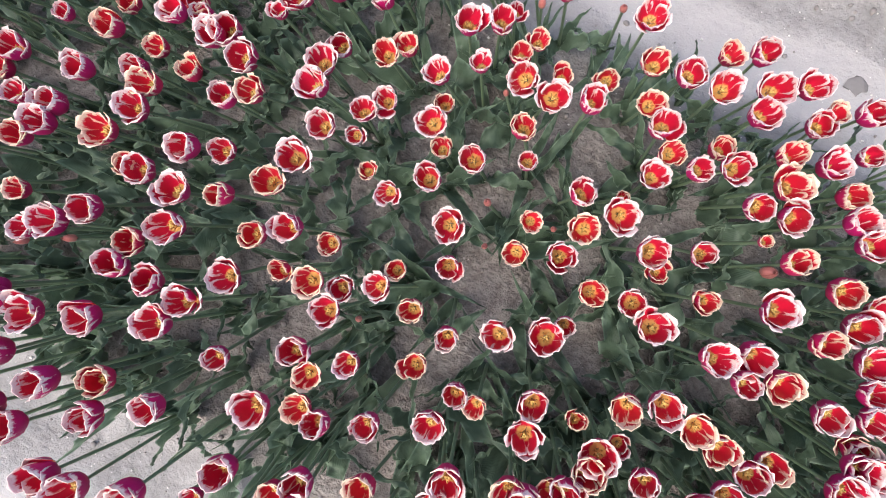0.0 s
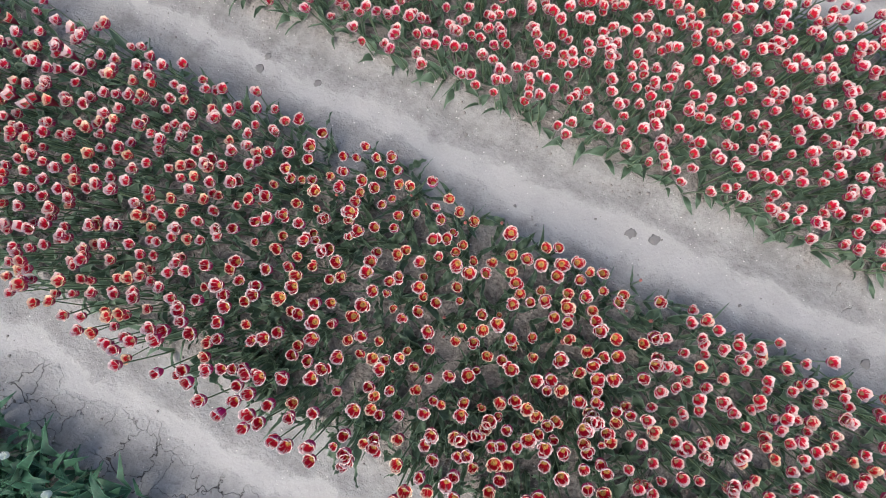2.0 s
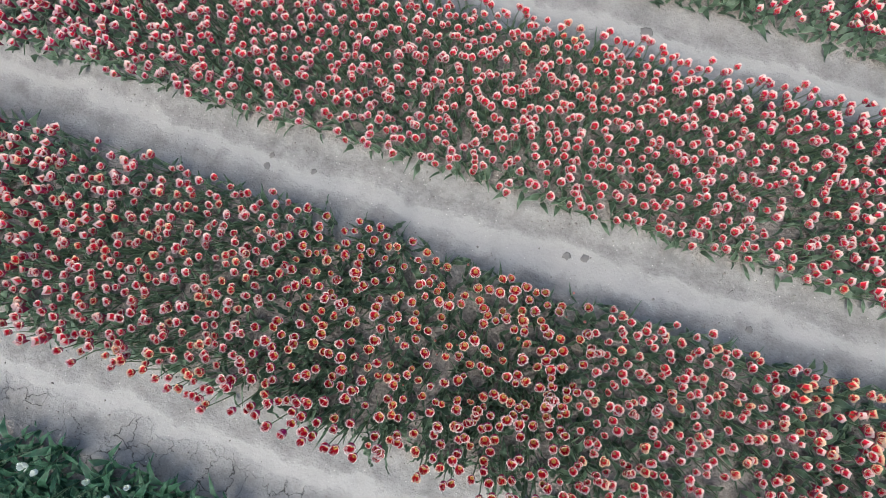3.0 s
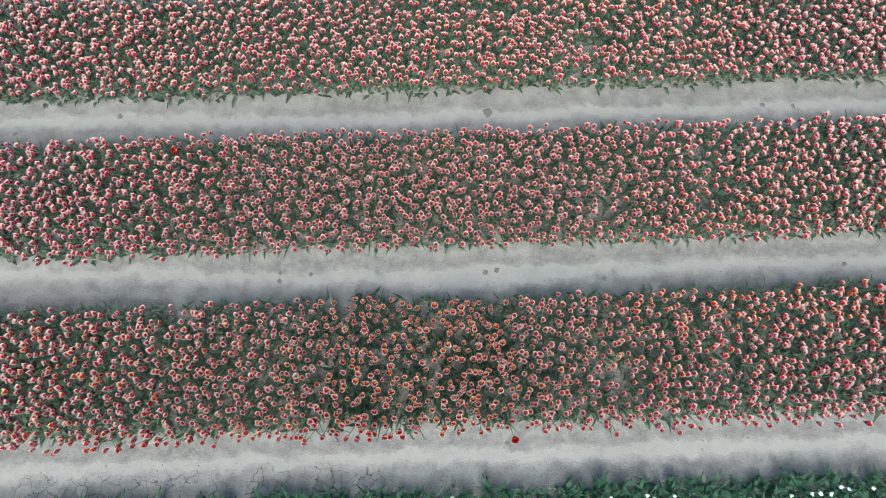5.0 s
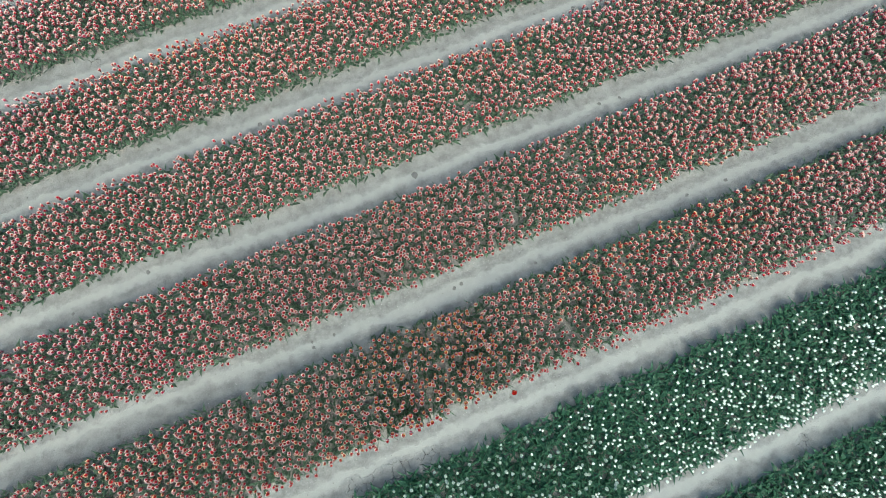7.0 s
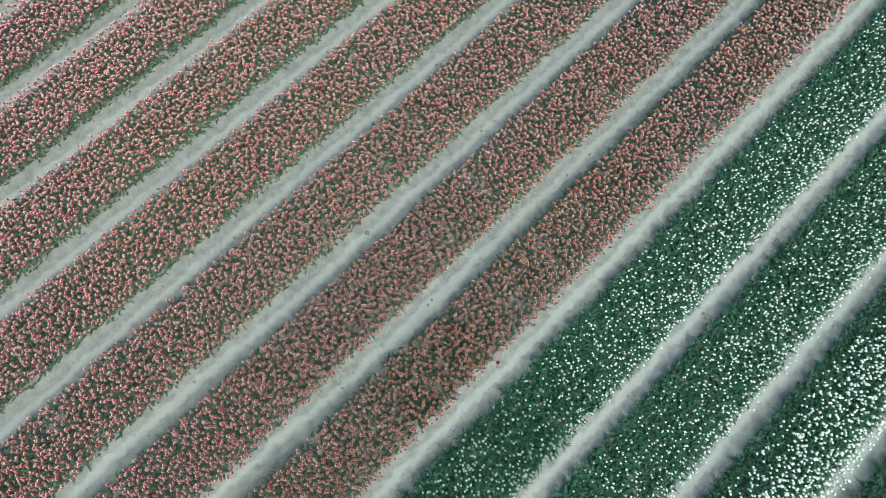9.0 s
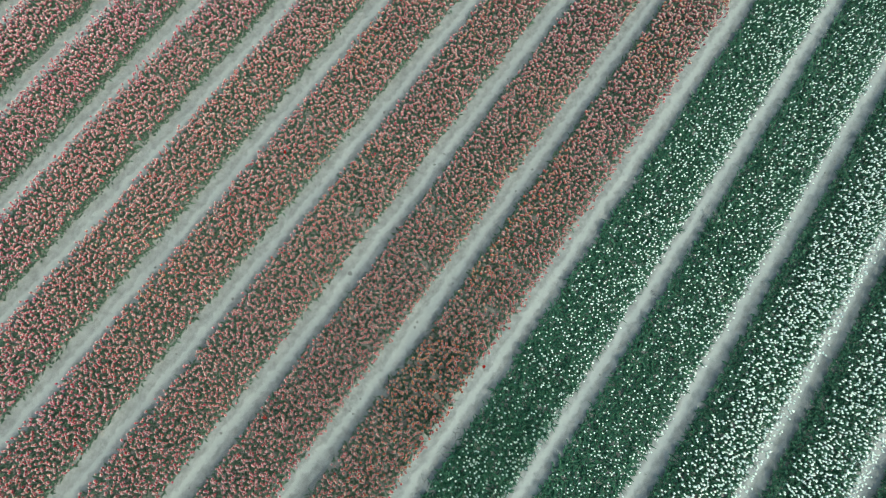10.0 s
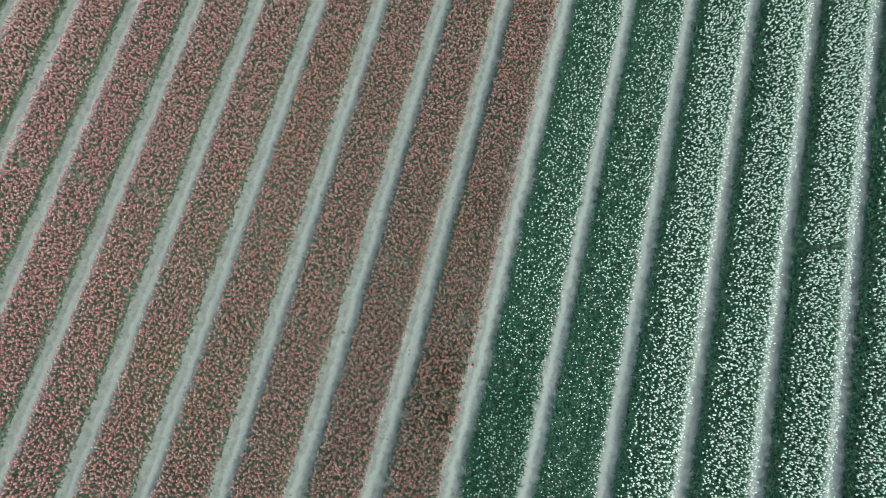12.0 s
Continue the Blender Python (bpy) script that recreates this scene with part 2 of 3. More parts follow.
def petal_point(u, v, opening, ruffle, phase, out=0.0, half=56):
    """A point of a petal of unit radius that grows from the origin; u -1..1 across, v 0..1 along."""
    ang = u * radians(half) * np.interp(v, W_V, W_W)
    r = np.interp(v, R_V, R_R) + opening * v * v + out
    r += ruffle * math.sin(4 * u + 6 * v + phase) * v + 0.07 * (1 - u * u) * math.sin(math.pi * v) + 0.05 * u * u * v
    z = 2.15 * np.interp(v, R_V, Z_Z) - 0.25 * opening * v + 0.06 * ruffle * math.cos(9 * u + phase)
    return (r * math.cos(ang), r * math.sin(ang), z)


class Table:
    """Vertices, triangles, materials and uv of a template."""

    def __init__(self):
        self.v, self.f, self.m, self.uv = [], [], [], []

    def vert(self, p, uv):
        self.v.append(tuple(p))
        self.uv.append(uv)
        return len(self.v) - 1

    def tri(self, a, b, c, m):
        self.f.append((a, b, c))
        self.m.append(m)

    def quad(self, a, b, c, d, m):
        self.tri(a, b, c, m)
        self.tri(a, c, d, m)

    def grid(self, us, vs, point, m, flip=False, low=0.0):
        idx = [[self.vert(point(u, v), ((u + 1) / 2, low + (1 - low) * v)) for u in us] for v in vs]
        for j in range(len(vs) - 1):
            for i in range(len(us) - 1):
                q = (idx[j][i], idx[j][i + 1], idx[j + 1][i + 1], idx[j + 1][i])
                self.quad(*(q[::-1] if flip else q), m)
        return idx

    def add(self, other, matrix):
        k = len(self.v)
        self.v += [tuple(matrix @ Vector(p)) for p in other.v]
        self.uv += other.uv
        self.f += [(a + k, b + k, c + k) for a, b, c in other.f]
        self.m += other.m

    def mesh(self, name, materials, tint):
        me = bpy.data.meshes.new(name)
        me.from_pydata(self.v, [], self.f)
        fill(me, np.array(self.f), np.array(self.m), np.array(self.uv), np.full(len(self.v), tint), materials)
        return me


def fill(me, faces, mats, uv, tint, materials):
    for m in materials:
        me.materials.append(m)
    me.polygons.foreach_set("material_index", mats.astype(np.int32))
    me.polygons.foreach_set("use_smooth", np.ones(len(faces), bool))
    layer = me.uv_layers.new(name="uv")
    layer.data.foreach_set("uv", uv[faces.ravel()].astype(np.float32).ravel())
    me.attributes.new("tint", "FLOAT", "POINT").data.foreach_set("value", tint.astype(np.float32))
    me.update()


def spread(n, a=-1.0, b=1.0):
    return [a + (b - a) * i / (n - 1) for i in range(n)]


def petal_table(nu, nv, opening, ruffle, phase, inner=0, outer=1):
    """A petal with an inside, an outside and a thin rim."""
    t = Table()
    us, vs = spread(nu), spread(nv, 0, 1)
    a = t.grid(us, vs, lambda u, v: petal_point(u, v, opening, ruffle, phase), inner, True)
    b = t.grid(us, vs, lambda u, v: petal_point(u, v, opening, ruffle, phase, 0.045), outer)
    ring = lambda g: [r[0] for r in g] + g[-1][1:-1] + [r[-1] for r in g[::-1]]
    ra, rb = ([t.vert(t.v[i], t.uv[i]) for i in ring(g)] for g in (a, b))
    for i in range(len(ra) - 1):
        t.quad(ra[i], ra[i + 1], rb[i + 1], rb[i], outer)
    return t


def leaf_point(u, v, length, width, arch, fold, wave, phase):
    """A leaf that grows from the origin along +x, rises, arches over and hangs; folded along its rib, wavy at the margin."""
    w = width * (math.sin(math.pi * (0.10 + 0.90 * v) ** 0.75)) * (0.55 if v < 0.05 else 1.0)
    rise = radians(78 - arch * 105 * v)
    steps = 6
    x = z = 0.0
    for k in range(steps):
        a = radians(76 - arch * 115 * (v * (k + 0.5) / steps))
        x += length * v / steps * math.cos(a)
        z += length * v / steps * math.sin(a)
    twist = wave * 1.6 * math.sin(5 * v + phase)
    ripple = wave * width * abs(u) * math.sin(23 * v + 2.6 * u + phase) + twist * w * u
    sweep = 0.5 * math.sin(2.3 * phase) * length * v * v
    return (x - math.sin(rise) * fold * w * abs(u) * 0.5, u * w + sweep, z + fold * w * abs(u) + ripple)


def leaf_table(nu, nv, length, width, arch, fold, wave, phase, m=0):
    t = Table()
    t.grid(spread(nu), spread(nv, 0, 1), lambda u, v: leaf_point(u, v, length, width, arch, fold, wave, phase), m)
    return t


def stem_table(sides, height, lean, m=0):
    """A stem from the ground to a head that stands `lean` to the side at `height`."""
    t = Table()
    rings = []
    for f in (0.0, 0.5, 1.0):
        r = 0.0036 - 0.0010 * f
        rings.append([t.vert((lean * f * f + r * math.cos(2 * math.pi * i / sides), r * math.sin(2 * math.pi * i / sides), height * f), (i / sides, f)) for i in range(sides)])
    for a, b in zip(rings, rings[1:]):
        for i in range(sides):
            j = (i + 1) % sides
            t.quad(a[i], a[j], b[j], b[i], m)
    return t


def turned(deg):
    return Matrix.Rotation(radians(deg), 4, "Z")


def mid_plant(seed, closed=False):
    """A whole plant for the nearer beds: six petals with both sides, stem, three leaves. Slots: inside, outside, leaf,
    stem, shaded stamens.
    """
    rng = random.Random(seed)
    t = Table()
    height = 0.255 + rng.uniform(-0.02, 0.02)
    lean = rng.uniform(0.0, 0.04)
    opening = rng.uniform(0.10, 0.36) if not closed else -0.16
    t.add(stem_table(3, height, lean, 3), Matrix())
    head = Matrix.Translation((lean, 0, height)) @ Matrix.Rotation(rng.uniform(0, 0.22), 4, "Y") @ Matrix.Scale(0.0168 if closed else 0.0153, 4)
    for k in range(6):
        p = Table()
        phase = rng.uniform(0, 6)
        op = opening + rng.uniform(-0.08, 0.1)
        us, vs = (-1, 0, 1), (0, 0.35, 0.75, 1)
        p.grid(us, vs, lambda u, v: petal_point(u, v, op, 0.06, phase), 0, True, 0.11)
        p.uv = [(u, max(v, 0.27)) for u, v in p.uv]
        p.grid(us, vs, lambda u, v: petal_point(u, v, op, 0.06, phase, 0.04), 1)
        t.add(p, head @ turned(60 * k + rng.uniform(-6, 6)) @ Matrix.Rotation(rng.uniform(-0.16, 0.16), 4, "Y") @ Matrix.Scale(0.94 if k % 2 else 1.05, 4))
    if not closed:
        tuft = Table()
        ring = [tuft.vert((0.50 * math.cos(1.047 * i), 0.50 * math.sin(1.047 * i), 0.95 if i % 2 else 0.45), (0.5, 0.5)) for i in range(6)]
        mid = tuft.vert((0, 0, 0.75), (0.5, 0.5))
        for i in range(6):
            tuft.tri(mid, ring[i], ring[(i + 1) % 6], 4)
        t.add(tuft, head)
    a = rng.uniform(0, 360)
    for k in range(2):
        leaf = leaf_table(3, 5, rng.uniform(0.07, 0.125), rng.choice((0.008, 0.010, 0.013, 0.018)), rng.uniform(0.3, 1.0), rng.uniform(0.2, 0.6), 0.7, rng.uniform(0, 6), 2)
        t.add(leaf, turned(a + 180 * k + rng.uniform(-50, 50)))
    return t


def far_plant(seed, closed=False, leaves=2, sides=6):
    """A light plant for the far beds: a lobed cup with an inside and an outside, and leaves."""
    rng = random.Random(seed)
    t = Table()
    height = 0.262 + rng.uniform(-0.025, 0.025)
    lean = rng.uniform(0.0, 0.05)
    n = 5 if closed else sides
    tip = rng.uniform(-0.01, 0.01)
    wide = rng.uniform(0.0140, 0.0190) if closed else rng.uniform(0.0195, 0.0245)
    rim, out, wall = [], [], []
    for i in range(n):
        a = 2 * math.pi * i / n
        lobe = 1 + 0.13 * math.cos(3 * a) + rng.uniform(-0.09, 0.09)
        r, z = wide * lobe, height + 0.034 + 0.006 * math.cos(3 * a) + rng.uniform(-0.004, 0.004)
        x, y = lean + tip + r * math.cos(a), r * math.sin(a)
        rim.append(t.vert((x, y, z), (0.6, 0.97)))
        out.append(t.vert((lean + tip + 1.03 * r * math.cos(a), 1.03 * r * math.sin(a), z), (0.6, 0.93)))
        if not closed:
            wall.append(t.vert((lean + tip + 0.66 * r * math.cos(a), 0.66 * r * math.sin(a), z - 0.018), (0.55, 0.66)))
    heart = t.vert((lean, 0, height + (0.046 if closed else -0.026)), (0.5, 0.10 if not closed else 1.0))
    foot = t.vert((lean, 0, height - (0.008 if closed else 0.036)), (0.5, 0.0))
    for i in range(n):
        j = (i + 1) % n
        if closed:
            t.tri(heart, rim[i], rim[j], 0)
        else:
            # every other heart triangle is dark: stamens and cup shade in one colour
            t.tri(heart, wall[i], wall[j], 4 if i % 2 else 0)
            t.quad(wall[i], rim[i], rim[j], wall[j], 0)
        t.tri(foot, out[j], out[i], 1)
    a = rng.uniform(0, 360)
    for k in range(leaves):
        leaf = leaf_table(2, 3, rng.uniform(0.09, 0.14), rng.uniform(0.017, 0.026), rng.uniform(0.4, 0.9), 0.0, 0.3, rng.uniform(0, 6), 2)
        t.add(leaf, turned(a + 360 / leaves * k + rng.uniform(-35, 35)))
    return t


LEAN = radians(14)   # the plants bend toward the sun


def sow(name, templates, spots, materials, label, category, upright=False):
    """One object of many plants. A spot: x, y, ground, yaw, size, tint, template."""
    vs, fs, ms, uvs, ts = [], [], [], [], []
    base = 0
    spots = np.array(spots)
    for i, t in enumerate(templates):
        s = spots[spots[:, 6].astype(int) == i]
        if not len(s):
            continue
        v = np.array(t.v)
        c, n = np.cos(s[:, 3])[:, None], np.sin(s[:, 3])[:, None]
        k = s[:, 4][:, None]
        tilt = LEAN if upright is False else 0.0
        qy = v[:, 0] * n + v[:, 1] * c
        px = (v[:, 0] * c - v[:, 1] * n) * k + s[:, 0][:, None]
        py = (qy * math.cos(tilt) - v[:, 2] * math.sin(tilt)) * k + s[:, 1][:, None]
        pz = (qy * math.sin(tilt) + v[:, 2] * math.cos(tilt)) * k + s[:, 2][:, None]
        vs.append(np.stack([px, py, pz], -1).reshape(-1, 3))
        f = np.array(t.f)
        fs.append((f[None] + (np.arange(len(s)) * len(v))[:, None, None] + base).reshape(-1, 3))
        ms.append(np.tile(t.m, len(s)))
        uvs.append(np.tile(np.array(t.uv), (len(s), 1)))
        ts.append(np.repeat(s[:, 5], len(v)))
        base += len(s) * len(v)
    v, f = np.concatenate(vs), np.concatenate(fs)
    me = bpy.data.meshes.new(name)
    me.vertices.add(len(v))
    me.vertices.foreach_set("co", v.astype(np.float32).ravel())
    me.loops.add(f.size)
    me.loops.foreach_set("vertex_index", f.astype(np.int32).ravel())
    me.polygons.add(len(f))
    me.polygons.foreach_set("loop_start", np.arange(0, f.size, 3, dtype=np.int32))
    fill(me, f, np.concatenate(ms), np.concatenate(uvs), np.concatenate(ts), materials)
    me.validate()
    return tagged(new(name, me), label, category, kind="stuff")


# ---------------------------------------------------------------- the sown beds
rng = random.Random(7)
NEAR0, NEAR1 = -0.85, 0.75        # stretch of the first red bed whose tulips stand singly


def tint_at(x, y):
    """Patches where more of the flowers have yellow-orange edges."""
    bed = round(y / PITCH)
    if bed < 0:
        return rng.uniform(0.0, 0.75) if bed >= -2 else rng.uniform(0.0, 0.35)   # young greenish heads in the first two white beds
    pink = 0.0 if bed < 3 else (0.0, 0.05, 0.22, 0.56, 0.50, 0.36, 0.46, 0.46)[bed - 3]
    return min(max((0.31 if bed == 0 else 0.19 if bed == 1 else 0.20) - pink - 0.7 * max(0.0, noise.noise((x * 0.4, y * 0.3, 7.0)) - 0.08) + 0.35 * noise.noise((x * 0.5, y * 0.7, 2.0)) + rng.uniform(-0.33, 0.33), -0.6), 0.6)


def reach(bed):
    """Where a bed begins and ends: the field lies askew to its beds."""
    if bed < 0:
        return -4.8 if bed == -1 else -3.2 - 0.35 * (bed + 2), 13.9 - 0.5 * max(0, bed + 3) - 1.6 * max(0, -6 - bed)
    return max(-6.8, -6.3 + 2.0 * (bed - 5)) if bed > 2 else -6.0 - 0.4 * bed, 11.7 - 0.45 * bed


def sow_spots(bed, a, b, cell, half, kinds, keep, size=1.0, down=0.04):
    out = []
    mid = bed * PITCH
    for i in range(int((b - a) / cell)):
        for j in range(int(2 * half / cell)):
            x = a + (i + rng.random()) * cell
            y = mid - down - half + (j + rng.random()) * cell
            y += 0.03 * noise.noise((x * 1.5, bed * 3.0, 1.0))
            if rng.random() > keep(x, y - mid):
                continue
            out.append((x, y + 0.055, ground_height(x, y), rng.uniform(0, 6.283), size * rng.uniform(0.84, 1.12), tint_at(x, y), rng.randrange(kinds)))
    return out


def red_keep(x, d):
    if d < -0.5:
        return 1.0
    return 0.97 if noise.noise((x * 2.2, d * 2.2, 4.0)) > -0.45 else 0.55


red_slots = [petal_in, petal_out, leaf_red, stem_green, shaded_stamens]
mids = [mid_plant(s) for s in range(8)]
fars = [far_plant(100 + s, False, 2, 6 if s < 4 else 5) for s in range(10)]
LABEL = "dense rows of red tulips with white petal edges in a soil bed"
for bed in range(0, BED_HIGH + 1):
    spots = sow_spots(bed, *reach(bed), 0.0555, 0.535, 40, red_keep, 1.0, 0.03)
    if bed < 2:
        full, light = [], []
        for p in spots:
            if bed == 0 and NEAR0 < p[0] < NEAR1:
                continue
            detailed = abs(p[0]) < rng.uniform(1.5, 2.8)
            (full if detailed else light).append(p[:6] + (p[6] % (8 if detailed else 10),))
        sow("tulip_bed", mids, full, red_slots, LABEL, "tulips")
        spots = light
    else:
        spots = [p[:6] + (p[6] % 10,) for p in spots]
    sow("tulip_bed", fars, spots, red_slots, LABEL, "tulips")

white_slots = [white_petal, white_petal, leaf_white, stem_green]
white_fars = [far_plant(200 + s, True, 0) for s in range(8)]
white_mids = [mid_plant(400 + s, True) for s in range(6)]
near_clumps = []
for s in range(6):
    clump = Table()
    r2 = random.Random(350 + s)
    for k in range(3):
        clump.add(leaf_table(2, 4, r2.uniform(0.10, 0.19), r2.uniform(0.010, 0.020), r2.uniform(0.5, 1.2), 0.12, 0.6, r2.uniform(0, 6), 2), turned(120 * k + r2.uniform(-40, 40)))
    near_clumps.append(clump)
leaf_clumps = []
for s in range(8):
    clump = Table()
    r2 = random.Random(300 + s)
    for k in range(4):
        clump.add(leaf_table(2, 3, r2.uniform(0.10, 0.18), r2.uniform(0.014, 0.023), r2.uniform(0.5, 1.2), 0.0, 0.4, r2.uniform(0, 6), 2), turned(90 * k + r2.uniform(-40, 40)))
    leaf_clumps.append(clump)
for bed in range(BED_LOW, 0):
    dense = 0.56 if bed >= -2 else 0.88 if bed >= -4 else 1.1

    def white_keep(x, d):
        if bed == -5 and abs(x - 5.095 + 0.39 * d) < 0.09:
            return 0.0     # a bare gap across the bed
        edge = 0.35 * max(0.0, (-d - 0.34) / 0.2)
        patch = 0.35 * noise.noise((x * 0.7, bed + d * 1.4, 6.0))
        young = 0.35 * min(max((3.5 - x) / 3.0, 0.0), 1.0) if bed >= -2 else 0.0
        return dense * (1 + patch - young) * (1.0 - 0.55 * min(max((d - 0.05) / 0.35, 0.0), 1.0)) + edge

    spots = sow_spots(bed, *reach(bed), 0.054, 0.56, 24, white_keep, 1.02 if bed >= -2 else 1.2)
    if bed >= -2:     # the heads at this end are still small
        spots = [p[:4] + (p[4] * (0.80 + 0.20 * min(max((p[0] + 1.5) / 5.0, 0.0), 1.0)),) + p[5:] for p in spots]
    if bed == -1:
        near, light = [], []
        for p in spots:
            detailed = -2.9 + rng.uniform(-0.6, 0.6) < p[0] < 1.0 + rng.uniform(-0.8, 0.8)
            (near if detailed else light).append(p[:6] + (p[6] % (6 if detailed else 8),))
        sow("white_tulip_bed", white_mids, near, white_slots, "white tulips among dense bluish green leaves in a bed", "tulips")
        sow("leaf_mass", near_clumps, sow_spots(bed, -3.6, 1.6, 0.07, 0.55, 6, lambda x, d: 0.6, 1.0, 0.08), white_slots, "dense bluish green tulip leaves covering a bed", "leaves")
        spots = light
    else:
        spots = [p[:6] + (p[6] % 8,) for p in spots]
    sow("white_tulip_bed", white_fars, spots, white_slots, "white tulips among dense bluish green leaves in a bed", "tulips")
    sow("leaf_mass", leaf_clumps, sow_spots(bed, *reach(bed), 0.062, 0.56, 8, lambda x, d: 0.6 if bed == -1 and -3.4 < x < 1.4 else 0.6 if bed == -5 and abs(x - 5.095 + 0.39 * d) < 0.06 else 0.97, 1.0, 0.10), white_slots, "dense bluish green tulip leaves covering a bed", "leaves")

# ---------------------------------------------------------------- tulips that stand singly
OPEN = (-0.14, -0.05, 0.04, 0.15)
petal_meshes = {}
for kind, tint, slots in ((0, 0.03, [petal_in, petal_out]), (1, 0.555, [petal_in, petal_out]), (3, 0.1, [scarlet, scarlet]), (4, 0.1, [white_petal, white_petal])):
    petal_meshes[kind] = [petal_table(5, 7, o, 0.085, 1.7 * i).mesh("petal", slots, tint) for i, o in enumerate(OPEN)]
petal_meshes[2] = [petal_table(5, 5, -1.13, 0.02, 0.4).mesh("petal", [bud_pink, bud_pink], 0.2)]
leaf_meshes = [leaf_table(4, 16, 0.140 + 0.010 * i, (0.011, 0.016, 0.012, 0.025, 0.013, 0.020, 0.010, 0.017)[i], (0.35, 0.60, 0.45, 0.85, 0.30, 1.0, 0.40, 0.70)[i], 0.2 + 0.16 * (i % 4), 1.25, 1.3 * i).mesh("leaf", [leaf_red], (i * 0.37) % 1) for i in range(8)]
leaf_white_meshes = [leaf_table(4, 7, 0.2 + 0.014 * i, 0.02 + 0.0016 * (i * 3 % 5), 0.6 + 0.09 * (i * 2 % 5), 0.15, 0.3, 1.3 * i).mesh("leaf", [leaf_white], (i * 0.37) % 1) for i in range(5)]
stem_mesh = stem_table(6, 1.0, 0.0).mesh("stem", [stem_green], 0.5)


def pistil_table():
    t = Table()
    for k in range(3):
        a = 2 * math.pi * k / 3
        c = (0.09 * math.cos(a), 0.09 * math.sin(a))
        ring = [[t.vert((c[0] * f + r * math.cos(b), c[1] * f + r * math.sin(b), z), (0, 0)) for b in (0, 2.09, 4.19)] for f, r, z in ((0.6, 0.1, 0.05), (0.7, 0.11, 0.55), (1.4, 0.12, 0.75))]
        for p, q in zip(ring, ring[1:]):
            for i in range(3):
                t.quad(p[i], p[(i + 1) % 3], q[(i + 1) % 3], q[i], 0)
        t.tri(*ring[-1], 0)
    return t


def stamen_table():
    s = Table()
    ring = [[s.vert((r * math.cos(b), 1.0 * r * math.sin(b), z), (0, 0)) for b in (0, 1.57, 3.14, 4.71)] for r, z in ((0.02, -0.35), (0.03, 0.0), (0.065, 0.06), (0.05, 0.28))]
    for i, (p, q) in enumerate(zip(ring, ring[1:])):
        for j in range(4):
            s.quad(p[j], p[(j + 1) % 4], q[(j + 1) % 4], q[j], 0 if i == 0 else 1)
    s.quad(*ring[-1], 1)
    return s


pistil_mesh = pistil_table().mesh("pistil", [pistil_yellow], 0.5)
stamen_mesh = stamen_table().mesh("stamen", [pistil_yellow, pollen], 0.5)
LABELS = ("red tulip with white petal edges and yellow throat", "orange-red tulip with yellow petal edges, wide open", "closed pink tulip bud among green leaves", "pure scarlet tulip standing among white-edged ones", "white tulip, half closed, above bluish green leaves")


def child(name, me, parent, m):
    ob = new(name, me)
    ob.parent = parent
    ob.matrix_basis = m
    return ob


